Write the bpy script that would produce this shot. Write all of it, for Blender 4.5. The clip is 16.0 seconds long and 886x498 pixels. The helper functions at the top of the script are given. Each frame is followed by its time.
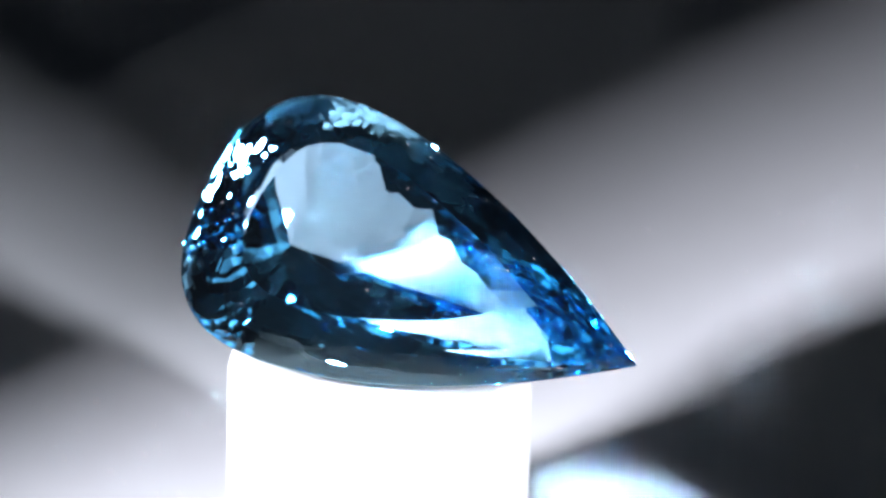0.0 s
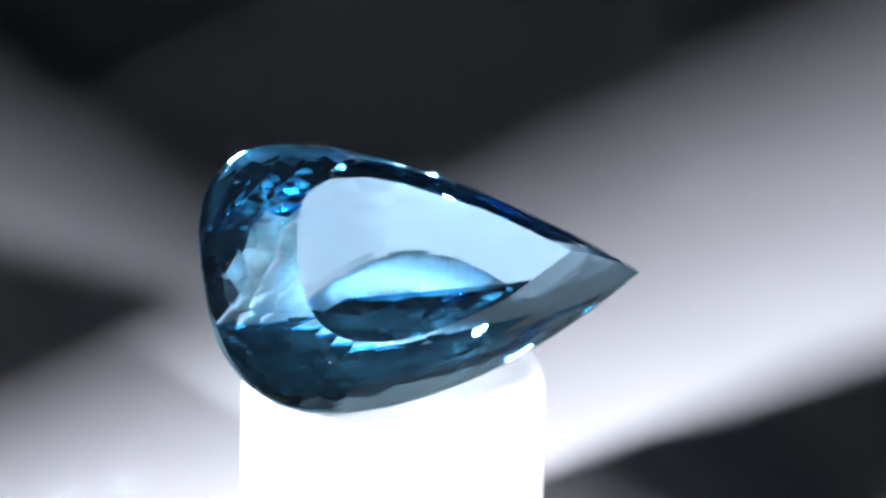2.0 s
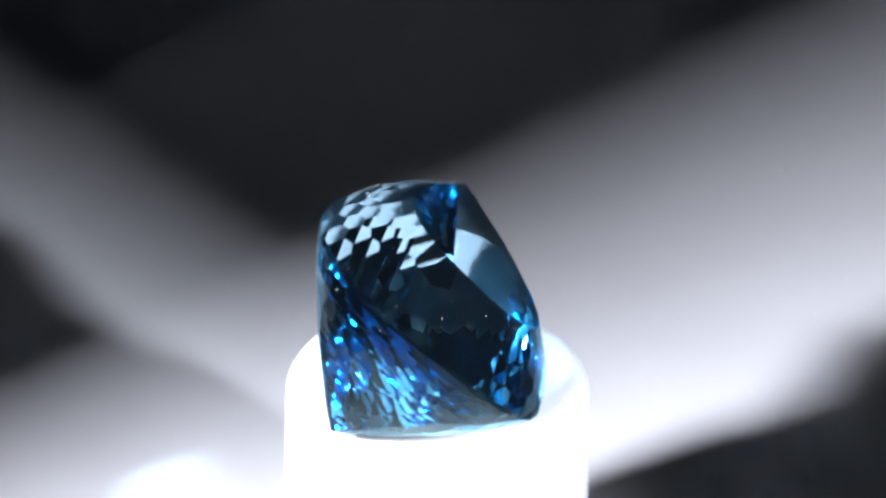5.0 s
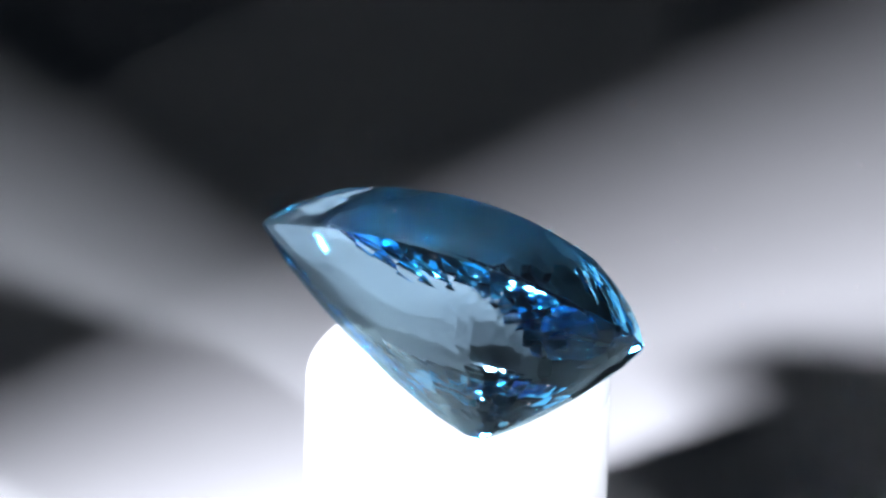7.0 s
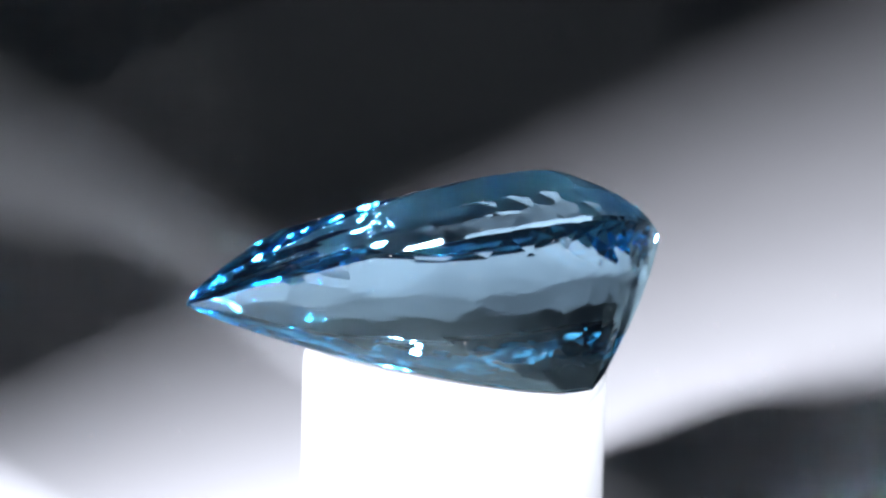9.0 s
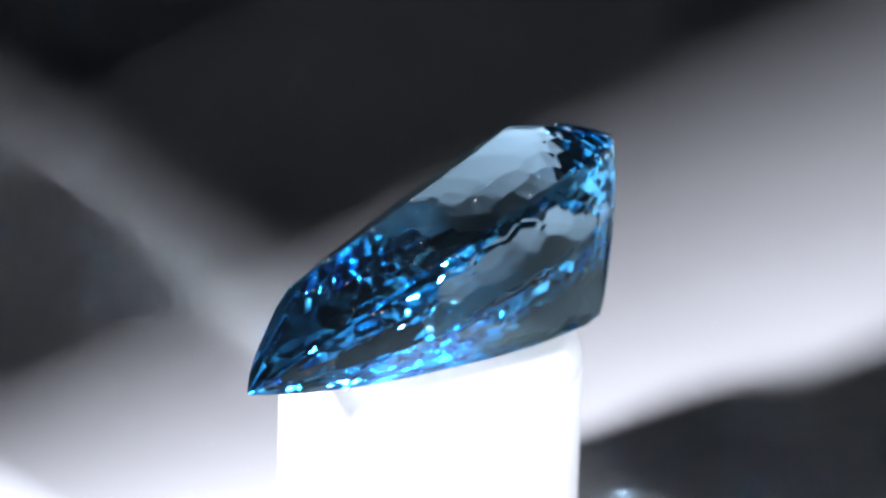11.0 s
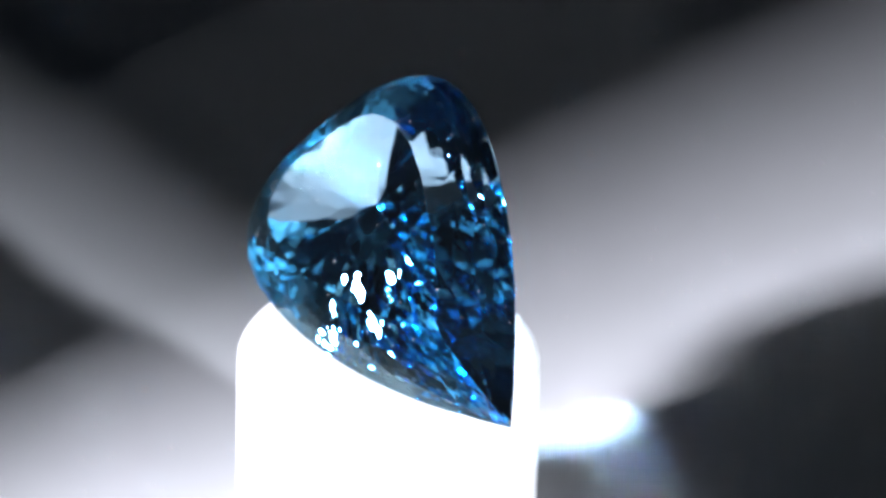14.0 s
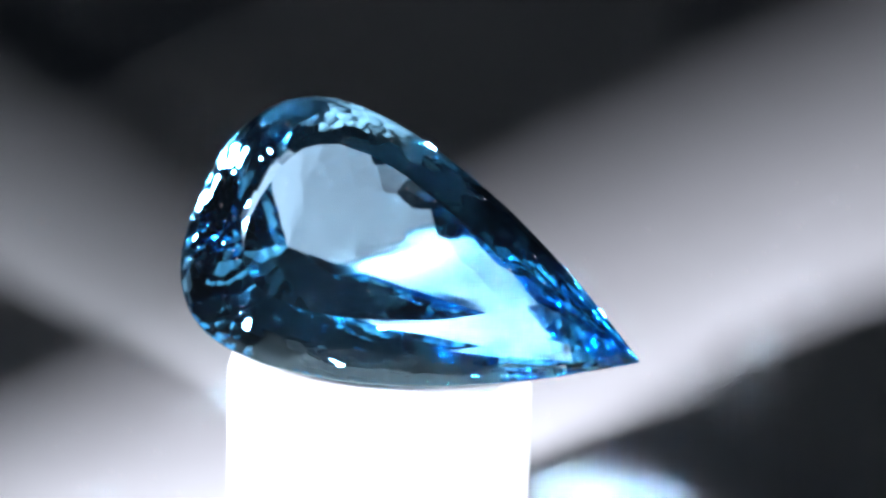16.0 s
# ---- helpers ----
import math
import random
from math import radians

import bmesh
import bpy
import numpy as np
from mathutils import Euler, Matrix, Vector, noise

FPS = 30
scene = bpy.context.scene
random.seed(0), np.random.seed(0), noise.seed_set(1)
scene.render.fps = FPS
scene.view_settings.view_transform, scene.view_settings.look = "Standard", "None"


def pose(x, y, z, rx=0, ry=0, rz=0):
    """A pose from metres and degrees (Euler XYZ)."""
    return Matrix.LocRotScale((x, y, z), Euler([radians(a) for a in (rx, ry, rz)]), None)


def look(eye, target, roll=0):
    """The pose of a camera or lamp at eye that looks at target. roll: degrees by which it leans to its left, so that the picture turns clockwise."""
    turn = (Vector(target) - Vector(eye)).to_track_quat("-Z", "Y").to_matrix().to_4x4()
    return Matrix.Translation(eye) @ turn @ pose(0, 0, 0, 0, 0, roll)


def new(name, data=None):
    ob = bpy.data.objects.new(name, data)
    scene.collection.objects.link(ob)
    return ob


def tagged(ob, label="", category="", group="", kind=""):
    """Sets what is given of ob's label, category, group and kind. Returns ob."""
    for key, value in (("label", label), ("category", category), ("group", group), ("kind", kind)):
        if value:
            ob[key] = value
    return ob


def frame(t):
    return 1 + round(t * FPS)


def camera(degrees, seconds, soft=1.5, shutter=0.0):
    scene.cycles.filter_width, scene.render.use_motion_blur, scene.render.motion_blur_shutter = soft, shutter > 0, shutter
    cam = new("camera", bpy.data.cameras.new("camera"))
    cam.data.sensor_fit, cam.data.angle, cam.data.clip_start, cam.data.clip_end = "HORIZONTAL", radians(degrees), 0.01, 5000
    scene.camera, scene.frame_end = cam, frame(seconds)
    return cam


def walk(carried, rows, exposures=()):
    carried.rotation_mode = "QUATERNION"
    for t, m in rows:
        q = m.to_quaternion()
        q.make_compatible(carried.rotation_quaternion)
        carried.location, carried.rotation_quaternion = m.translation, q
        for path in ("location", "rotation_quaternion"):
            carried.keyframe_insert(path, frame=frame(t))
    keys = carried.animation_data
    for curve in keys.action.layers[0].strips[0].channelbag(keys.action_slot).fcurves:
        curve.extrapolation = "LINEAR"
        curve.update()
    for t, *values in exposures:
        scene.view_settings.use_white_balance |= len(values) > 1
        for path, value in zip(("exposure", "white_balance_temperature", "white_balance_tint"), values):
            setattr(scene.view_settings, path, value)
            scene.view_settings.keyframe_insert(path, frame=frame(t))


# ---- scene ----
cam = camera(8.0, 16.0, soft=2.4)
# The camera stands still, looking down by thirty degrees.
EYE = Matrix(((0.99976, -0.02192, 0.0, 0.00121),
              (0.01103, 0.50311, -0.86415, -0.32001),
              (0.01894, 0.86394, 0.50323, 0.19265),
              (0.0, 0.0, 0.0, 1.0)))
cam.data.dof.use_dof = True
cam.data.dof.focus_distance = 0.366
cam.data.dof.aperture_fstop = 36
walk(cam, [(0.0, EYE), (16.0, EYE)], exposures=[(0.0, 0.0), (16.0, 0.0)])

# ---- light ----
# The stone sends light round inside it many times.
scene.cycles.max_bounces, scene.cycles.glossy_bounces, scene.cycles.transmission_bounces = 28, 24, 24
scene.cycles.sample_clamp_indirect = 4000
scene.cycles.blur_glossy = 0.05

world = bpy.data.worlds.new("studio_dark")
world.use_nodes = True
world.node_tree.nodes["Background"].inputs["Color"].default_value = (0.60, 0.78, 1.0, 1)
world.node_tree.nodes["Background"].inputs["Strength"].default_value = 0.018
scene.world = world


def lamp(name, azimuth, elevation, distance, aim, size, power, colour):
    """A square lamp panel whose snoot (built below) trims the beam; azimuth in degrees to the right of straight in front of the gem."""
    a, e = radians(azimuth), radians(elevation)
    away = Vector((math.sin(a) * math.cos(e), -math.cos(a) * math.cos(e), math.sin(e)))
    data = bpy.data.lights.new(name, "AREA")
    data.shape, data.size, data.spread, data.energy, data.color = "SQUARE", size, radians(70), power, colour
    ob = new(name, data)
    ob.matrix_basis = look(Vector(aim) + away * distance, aim)
    return ob


LAMP_A = lamp("lamp_panel", -54, 31.5, 0.25, (0.0, 0.0, 0.0), 0.032, 0.52, (0.90, 0.925, 1.0))
LAMP_B = lamp("lamp_panel", 46, 28, 0.25, (-0.0030, -0.0032, 0.0), 0.031, 0.46, (0.88, 0.93, 1.0))


# ---- materials ----
def material(name):
    m = bpy.data.materials.new(name)
    m.use_nodes = True
    tree = m.node_tree
    return m, tree, tree.nodes["Principled BSDF"]


def mottled(name, dark, light, scale, rough, bump, detail=6.0, low=0.35, high=0.65):
    """A surface whose colour drifts between two tones, with a fine relief."""
    m, tree, b = material(name)
    co = tree.nodes.new("ShaderNodeTexCoord")
    n1, n2 = tree.nodes.new("ShaderNodeTexNoise"), tree.nodes.new("ShaderNodeTexNoise")
    n1.inputs["Scale"].default_value, n1.inputs["Detail"].default_value = scale, detail
    n2.inputs["Scale"].default_value, n2.inputs["Detail"].default_value = scale * 14, 3
    ramp = tree.nodes.new("ShaderNodeValToRGB")
    ramp.color_ramp.elements[0].position, ramp.color_ramp.elements[1].position = low, high
    ramp.color_ramp.elements[0].color, ramp.color_ramp.elements[1].color = (*dark, 1), (*light, 1)
    bm = tree.nodes.new("ShaderNodeBump")
    bm.inputs["Strength"].default_value, bm.inputs["Distance"].default_value = bump, 0.0001
    link = tree.links.new
    link(co.outputs["Object"], n1.inputs["Vector"])
    link(co.outputs["Object"], n2.inputs["Vector"])
    link(n1.outputs["Fac"], ramp.inputs["Fac"])
    link(ramp.outputs["Color"], b.inputs["Base Color"])
    link(n2.outputs["Fac"], bm.inputs["Height"])
    link(bm.outputs["Normal"], b.inputs["Normal"])
    b.inputs["Roughness"].default_value = rough
    return m


def gem_material():
    """Clear aquamarine: pale where it is looked straight through, a deeper blue with every inner reflection."""
    m, tree, b = material("blue_aquamarine")
    tree.nodes.remove(b)
    add, link = tree.nodes.new, tree.links.new
    clear, shine, edge, mix = add("ShaderNodeBsdfRefraction"), add("ShaderNodeBsdfGlossy"), add("ShaderNodeFresnel"), add("ShaderNodeMixShader")
    co, n, ramp = add("ShaderNodeTexCoord"), add("ShaderNodeTexNoise"), add("ShaderNodeValToRGB")
    n.inputs["Scale"].default_value, n.inputs["Detail"].default_value = 160, 5
    ramp.color_ramp.elements[0].color, ramp.color_ramp.elements[1].color = (0.68, 0.868, 0.968, 1), (0.73, 0.892, 0.976, 1)
    clear.inputs["IOR"].default_value, clear.inputs["Roughness"].default_value = 1.575, 0.0
    edge.inputs["IOR"].default_value = 1.575
    shine.inputs["Roughness"].default_value = 0.0
    shine.inputs["Color"].default_value = (0.60, 0.887, 0.984, 1)
    link(co.outputs["Object"], n.inputs["Vector"])
    link(n.outputs["Fac"], ramp.inputs["Fac"])
    link(ramp.outputs["Color"], clear.inputs["Color"])
    link(edge.outputs["Fac"], mix.inputs["Fac"])
    link(clear.outputs["BSDF"], mix.inputs[1])
    link(shine.outputs["BSDF"], mix.inputs[2])
    # A faint bluish diffuse veil, added like glare haze to lift the darks.
    veil, both = add("ShaderNodeBsdfDiffuse"), add("ShaderNodeMixShader")
    veil.inputs["Color"].default_value = (0.42, 0.62, 0.86, 1)
    both.inputs["Fac"].default_value = 0.0012
    link(mix.outputs["Shader"], both.inputs[1])
    link(veil.outputs["BSDF"], both.inputs[2])
    link(both.outputs["Shader"], tree.nodes["Material Output"].inputs["Surface"])
    return m


TABLE = mottled("grey_laminate", (0.42, 0.42, 0.45), (0.48, 0.48, 0.51), 22, 0.55, 0.15)
BLACK = mottled("dark_studio_cloth", (0.040, 0.044, 0.052), (0.060, 0.064, 0.074), 60, 0.95, 0.6)
FLOCK = mottled("black_flocking", (0.006, 0.006, 0.007), (0.011, 0.011, 0.012), 300, 1.0, 0.6)
FLOCK.node_tree.nodes["Principled BSDF"].inputs["Specular IOR Level"].default_value = 0.02   # pile has no sheen
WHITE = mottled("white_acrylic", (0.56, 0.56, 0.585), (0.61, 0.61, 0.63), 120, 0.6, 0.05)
# The stand's top is coloured greyer than its sides for the weaker light there.
DIMMED = mottled("dimmed_acrylic", (0.40, 0.405, 0.425), (0.45, 0.455, 0.475), 260, 0.7, 0.25)
# The acrylic is milky: light spreads inside it.
for acrylic in (WHITE, DIMMED):
    milk = acrylic.node_tree.nodes["Principled BSDF"].inputs
    milk["Subsurface Weight"].default_value, milk["Subsurface Scale"].default_value = 0.5, 0.0025
    milk["Subsurface Radius"].default_value = (1.0, 1.0, 1.0)
AQUA = gem_material()
LINT = mottled("pale_dust", (0.55, 0.55, 0.55), (0.75, 0.75, 0.74), 900, 0.9, 0.1)


# ---- building helpers ----
def part(name, bm, mat, parent=None, label=""):
    mesh = bpy.data.meshes.new(name)
    bm.normal_update()
    bm.to_mesh(mesh)
    bm.free()
    mesh.materials.append(mat)
    ob = new(name, mesh)
    ob.parent = parent
    return tagged(ob, label)


def slab(x0, x1, y0, y1, z0, z1, bevel=0.0):
    bm = bmesh.new()
    bmesh.ops.create_cube(bm, size=1, matrix=Matrix.LocRotScale(((x0 + x1) / 2, (y0 + y1) / 2, (z0 + z1) / 2), None, (x1 - x0, y1 - y0, z1 - z0)))
    if bevel:
        bmesh.ops.bevel(bm, geom=bm.edges[:], offset=bevel, segments=3, profile=0.5, affect="EDGES")
    return bm


def turned(profile, around, steps=96):
    """A solid of revolution round an upright axis through `around`; profile of (radius, height)."""
    bm = bmesh.new()
    rings = []
    for r, z in profile:
        if r == 0:
            rings.append([bm.verts.new((around[0], around[1], z))])
        else:
            rings.append([bm.verts.new((around[0] + r * math.cos(2 * math.pi * i / steps), around[1] + r * math.sin(2 * math.pi * i / steps), z)) for i in range(steps)])
    for a, b in zip(rings, rings[1:]):
        for i in range(steps):
            j = (i + 1) % steps
            if len(a) == 1:
                f = [a[0], b[j], b[i]]
            elif len(b) == 1:
                f = [a[i], a[j], b[0]]
            else:
                f = [a[i], a[j], b[j], b[i]]
            bm.faces.new(f)
    bmesh.ops.recalc_face_normals(bm, faces=bm.faces[:])
    for f in bm.faces:
        f.smooth = True
    return bm


# ---- structure ----
DROP = -0.0195   # top of the table below the gem's culet
tagged(part("table_top", slab(-0.45, 0.45, -0.55, 0.45, DROP - 0.018, DROP, 0.002), TABLE), "light grey matt tabletop under the turning stand", "table", kind="structure")
tagged(part("floor", slab(-0.8, 0.8, -0.8, 0.8, DROP - 0.78, DROP - 0.75), BLACK), "black studio floor", "floor", kind="structure")
tagged(part("wall_north", slab(-0.8, 0.8, 0.8, 0.83, DROP - 0.75, 0.8), BLACK), "black cloth studio wall", "wall", kind="structure")
tagged(part("wall_south", slab(-0.8, 0.8, -0.83, -0.8, DROP - 0.75, 0.8), BLACK), "black cloth studio wall", "wall", kind="structure")
tagged(part("wall_east", slab(0.8, 0.83, -0.8, 0.8, DROP - 0.75, 0.8), BLACK), "black cloth studio wall", "wall", kind="structure")
tagged(part("wall_west", slab(-0.83, -0.8, -0.8, 0.8, DROP - 0.75, 0.8), BLACK), "black cloth studio wall", "wall", kind="structure")
for sx in (-1, 1):
    for sy in (-1, 1):
        tagged(part("table_leg", slab(sx * 0.4 - 0.02, sx * 0.4 + 0.02, -0.05 + sy * 0.44 - 0.02, -0.05 + sy * 0.44 + 0.02, DROP - 0.75, DROP - 0.018), BLACK, bpy.data.objects["table_top"]), "black table leg")


def snoot(light, reach, opening):
    """The black box round a lamp panel, open to the front by a square hole that trims the beam."""
    ob = new("studio_lamp")
    ob.matrix_basis = light.matrix_basis
    w, t = 0.026, 0.0015

    def box(name, x0, x1, y0, y1, z0, z1, label=""):
        bm = slab(x0, x1, y0, y1, z0, z1, 0.0004)
        part(name, bm, FLOCK, ob, label)

    box("back_plate", -w, w, -w, w, 0.003, 0.006, "black back plate of the lamp")
    for k in (-1, 1):
        box("side_panel", *sorted((k * w, k * (w + t))), -w - t, w + t, -reach, 0.006)
        box("side_panel", -w, w, *sorted((k * w, k * (w + t))), -reach, 0.006)
        box("barn_door", *sorted((k * opening[0], k * w)), -w, w, -reach - t, -reach)
        box("barn_door", -opening[0], opening[0], *sorted((k * opening[1], k * w)), -reach - t, -reach)
    root = ob.matrix_basis.inverted()
    foot = ob.matrix_basis.translation.copy()
    for name, profile in (("pole", [(0, DROP + 0.003), (0.004, DROP + 0.003), (0.004, foot.z - w - t), (0, foot.z - w - t)]),
                          ("foot", [(0, DROP), (0.028, DROP), (0.026, DROP + 0.003), (0, DROP + 0.003)])):
        bm = turned(profile, foot, 24)
        bm.transform(root)
        part(name, bm, FLOCK, ob)
    return tagged(ob, "black boxed studio lamp with a square opening", "lamp", "lamps beside the camera")


snoot(LAMP_A, 0.140, (0.0138, 0.0200))
snoot(LAMP_B, 0.140, (0.0070, 0.0088))


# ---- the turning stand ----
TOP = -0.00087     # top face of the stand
R, ROUND = 0.009, 0.0014


def display_stand():
    ob = new("display_stand")
    axis = (-0.00236, -0.00023)
    flat = R - ROUND
    column = [(0, DROP), (R - 0.0004, DROP), (R, DROP + 0.0004)]
    column += [(R, DROP + (TOP - ROUND - DROP) * k / 6) for k in range(1, 7)]
    top = [(flat + ROUND * math.cos(radians(a)), TOP - ROUND + ROUND * math.sin(radians(a))) for a in range(0, 91, 9)]
    top += [(flat * 0.6, TOP - 0.00003), (flat * 0.3, TOP - 0.00005), (0, TOP - 0.00006)]
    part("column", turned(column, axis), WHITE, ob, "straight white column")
    part("top_face", turned(top, axis), DIMMED, ob, "top with a rounded rim, coloured greyer than the sides for weaker light")
    return tagged(ob, "round white acrylic display stand with softened rim under the gem", "stand")


stand = display_stand()


# ---- the gem ----
# Sizes in millimetres; the stone is scaled to metres when it is laid down.
LENGTH, HALF, WIDEST = 28.01, 8.339, 0.2494
CROWN, GIRDLE = 3.5999, 0.10           # heights of the crown and of half the girdle
TABLE_REACH, TIP_REACH, SIDE_REACH, CROWN_ROLL, ROLL_EXP = 0.6019, 0.0246, -0.0095, 0.313, 3.8372
PAVILION, EDGE_BREAK = 8.4483, 0.0784   # depth, and how much of it falls in the steep rim below the girdle
BELLY, BELLY_TIP, BELLY_HEAD, BELLY_SIDE, BELLY_LEAN = 1.2352, 0.0548, -0.0557, -0.0554, -0.0687
MID, CULET = np.array([-0.6301 * LENGTH, 0.0]), np.array([-0.81885 * LENGTH, -0.1885])
KEEL = 0.0432 * LENGTH
TABLE_TILT = (0.01661, -0.04659, 1.0)
# Rows of facets from the girdle inwards: how far out each lies, and how many it has.
CROWN_ROWS = ((0.94, 30), (0.72, 30), (0.46, 30), (0.18, 30))
PAVILION_ROWS = ((0.97, 28), (0.90, 28), (0.81, 28), (0.70, 28), (0.57, 24), (0.42, 20), (0.27, 14), (0.11, 8))


def pear(steps=2880):
    """The pear outline in the girdle plane with its run of lengths; the tip is at the origin and the head at -LENGTH."""
    a = np.arange(steps) * 2 * math.pi / steps
    s = 0.5 * (1 + np.cos(a))
    side = np.sign(np.sin(a))
    head = np.maximum(1 - np.abs((WIDEST - s) / WIDEST) ** 2.559, 0) ** (1 / 2.559)
    tail = np.maximum(1 - np.maximum((s - WIDEST) / (1 - WIDEST), 0) ** (1.6714 - 0.0563 * side), 0)
    # One flank is a little fuller than the other.
    pts = np.stack([-(1 - s) * LENGTH, side * np.where(s < WIDEST, head, tail) * HALF * (1 - 0.028 * side)], -1)
    # Facets are spaced partly by length and partly by how fast the edge turns, so that the head has more of them.
    step = np.roll(pts, -1, 0) - pts
    length = np.linalg.norm(step, axis=1)
    bearing = np.arctan2(step[:, 1], step[:, 0])
    bend = np.abs((np.roll(bearing, -1) - bearing + math.pi) % (2 * math.pi) - math.pi)
    bend[[0, 1, -1, -2]] = 0
    run = np.concatenate([[0], np.cumsum(length / length.sum() + 0.45 * bend / bend.sum())])
    return np.concatenate([pts, pts[:1]]), run


PEAR, RUN = pear()


def on_pear(u):
    """The points at the shares u of the way round the outline."""
    d = (u % 1.0) * RUN[-1]
    return np.stack([np.interp(d, RUN, PEAR[:, 0]), np.interp(d, RUN, PEAR[:, 1])], -1)


def on_crown(u, f):
    """Points of the domed crown; f runs from the table's edge (0) to the girdle (1)."""
    m = on_pear(u)
    d = m - MID
    k = TABLE_REACH + TIP_REACH * np.maximum(d[:, 0] / np.linalg.norm(d, axis=1), 0) ** 6 + SIDE_REACH * d[:, 1] / np.linalg.norm(d, axis=1)
    s = k + (1 - k) * f
    return np.column_stack([MID + d * s[:, None], GIRDLE + CROWN * (1 - (1 - CROWN_ROLL) * f - CROWN_ROLL * np.abs(f) ** ROLL_EXP)])


def on_pavilion(u, f):
    """Points of the pavilion; f runs from the culet (0) to the girdle (1). Its belly is fuller in some directions than in others."""
    m = on_pear(u)
    c = np.column_stack([np.clip(m[:, 0], CULET[0], CULET[0] + KEEL), np.full(len(m), CULET[1])])
    d = m - c
    way = d / np.linalg.norm(d, axis=1)[:, None]
    e = BELLY + BELLY_TIP * np.maximum(way[:, 0], 0) ** 2 + BELLY_HEAD * np.maximum(-way[:, 0], 0) ** 2 + BELLY_LEAN * way[:, 1] + BELLY_SIDE * way[:, 1] ** 2
    return np.column_stack([c + d * f[:, None], -GIRDLE - PAVILION * (1 - (1 - EDGE_BREAK) * f ** e - EDGE_BREAK * f ** 7)])


def facet_planes():
    """The planes of all facets, each laid against a rounded pear, as (kind, point, outward normal)."""
    rng = np.random.RandomState(6)
    planes = []

    def row(kind, surface, share, count, shift, wobble, outward):
        u = (np.arange(count) + shift) / count + rng.uniform(-0.06, 0.06, count) / count
        f = np.full(count, share)
        at = surface(u, f)
        n = np.cross(surface(u + 0.001, f) - surface(u - 0.001, f), surface(u, f + 0.004) - surface(u, f - 0.004))
        n /= np.linalg.norm(n, axis=1)[:, None]
        n *= np.where(n[:, 2] * outward < 0, -1, 1)[:, None]
        n += rng.normal(0, wobble, (count, 3))
        planes.extend((kind, p, q / np.linalg.norm(q)) for p, q in zip(at, n))

    u = (np.arange(72) + 0.5) / 72
    rim, along = on_pear(u), on_pear(u + 0.001) - on_pear(u - 0.001)
    for m, e in zip(rim, along):
        n = np.array([e[1], -e[0], 0.0]) / np.linalg.norm(e)
        planes.append(("girdle", np.array([*m, 0.0]), n if n[:2] @ (m - MID) > 0 else -n))
    for k, (share, count) in enumerate(CROWN_ROWS):
        row("crown", on_crown, share, count, 0.25 + 0.5 * (k % 2), 0.020, 1)
    planes.append(("table", np.array([*MID, CROWN + GIRDLE]), np.array(TABLE_TILT) / np.linalg.norm(TABLE_TILT)))
    for k, (share, count) in enumerate(PAVILION_ROWS):
        row("pavilion", on_pavilion, share, count, 0.25 + 0.5 * (k % 2), 0.008, -1)
    return planes


def gemstone():
    """The stone is what all its facet planes leave of a block."""
    gem = new("gemstone")
    bm = bmesh.new()
    bmesh.ops.create_cube(bm, size=1, matrix=Matrix.LocRotScale((-LENGTH / 2, 0, -2), None, (LENGTH + 8, 3 * HALF, 40)))
    for kind, at, n in facet_planes():
        cut = bmesh.ops.bisect_plane(bm, geom=bm.verts[:] + bm.edges[:] + bm.faces[:], dist=1e-4, plane_co=at, plane_no=n, clear_outer=True)
        edges = [e for e in cut["geom_cut"] if isinstance(e, bmesh.types.BMEdge)]
        if len(edges) > 2:
            for f in bmesh.ops.edgeloop_fill(bm, edges=edges)["faces"]:
                f.material_index = ("girdle", "crown", "table", "pavilion").index(kind)
    bmesh.ops.recalc_face_normals(bm, faces=bm.faces[:])
    # The stone lies tilted on its pavilion; the thing's origin is the axis on which it turns.
    lie = Matrix(((0.904834, 0.409801, -0.115593, 0.012583), (-0.380073, 0.654849, -0.653213, -0.005661), (-0.191993, 0.634989, 0.748339, 0.002088), (0, 0, 0, 1)))
    bm.transform(lie @ Matrix.Diagonal((0.001, 0.001, 0.001, 1)))
    labels = {"girdle": "thin polished girdle edge", "crown": "domed blue crown of many small facets", "table": "broad flat polished table facet", "pavilion": "deep pavilion cut in rows of lozenge facets"}
    for k, (name, label) in enumerate(labels.items()):
        piece = bm.copy()
        bmesh.ops.delete(piece, geom=[f for f in piece.faces if f.material_index != k], context="FACES")
        for f in piece.faces:
            f.material_index = 0
        part(name, piece, AQUA, gem, label)
    # Dust on the polished faces.
    rng, dust = random.Random(9), bmesh.new()
    faces = [f for f in bm.faces if f.material_index and f.calc_area() > 2e-7]
    for f in rng.choices(faces, weights=[f.calc_area() for f in faces], k=150):
        i = rng.randrange(len(f.verts))
        a, b = sorted((rng.random(), rng.random()))
        at = f.calc_center_median() * a + f.verts[i].co * (b - a) + f.verts[i - 1].co * (1 - b)
        size = rng.uniform(0.000013, 0.000032)
        bmesh.ops.create_icosphere(dust, subdivisions=1, radius=size, matrix=Matrix.LocRotScale(at + f.normal * size * 0.8, Euler((rng.random(), rng.random(), rng.random())), (rng.uniform(0.7, 1.8), 1, 0.8)))
    tagged(part("dust_speck", dust, LINT, gem, "fine pale dust on the facets"), kind="stuff")
    bm.free()
    return tagged(gem, "large pear-cut blue aquamarine lying tilted on a white stand", "gemstone")


gem = gemstone()


def motions():
    turn = [(t / 2, pose(0, 0, 0, 0, 0, 360 * (t / 2) / 15.92)) for t in range(0, 33)]
    walk(stand, turn)
    walk(gem, turn)


motions()
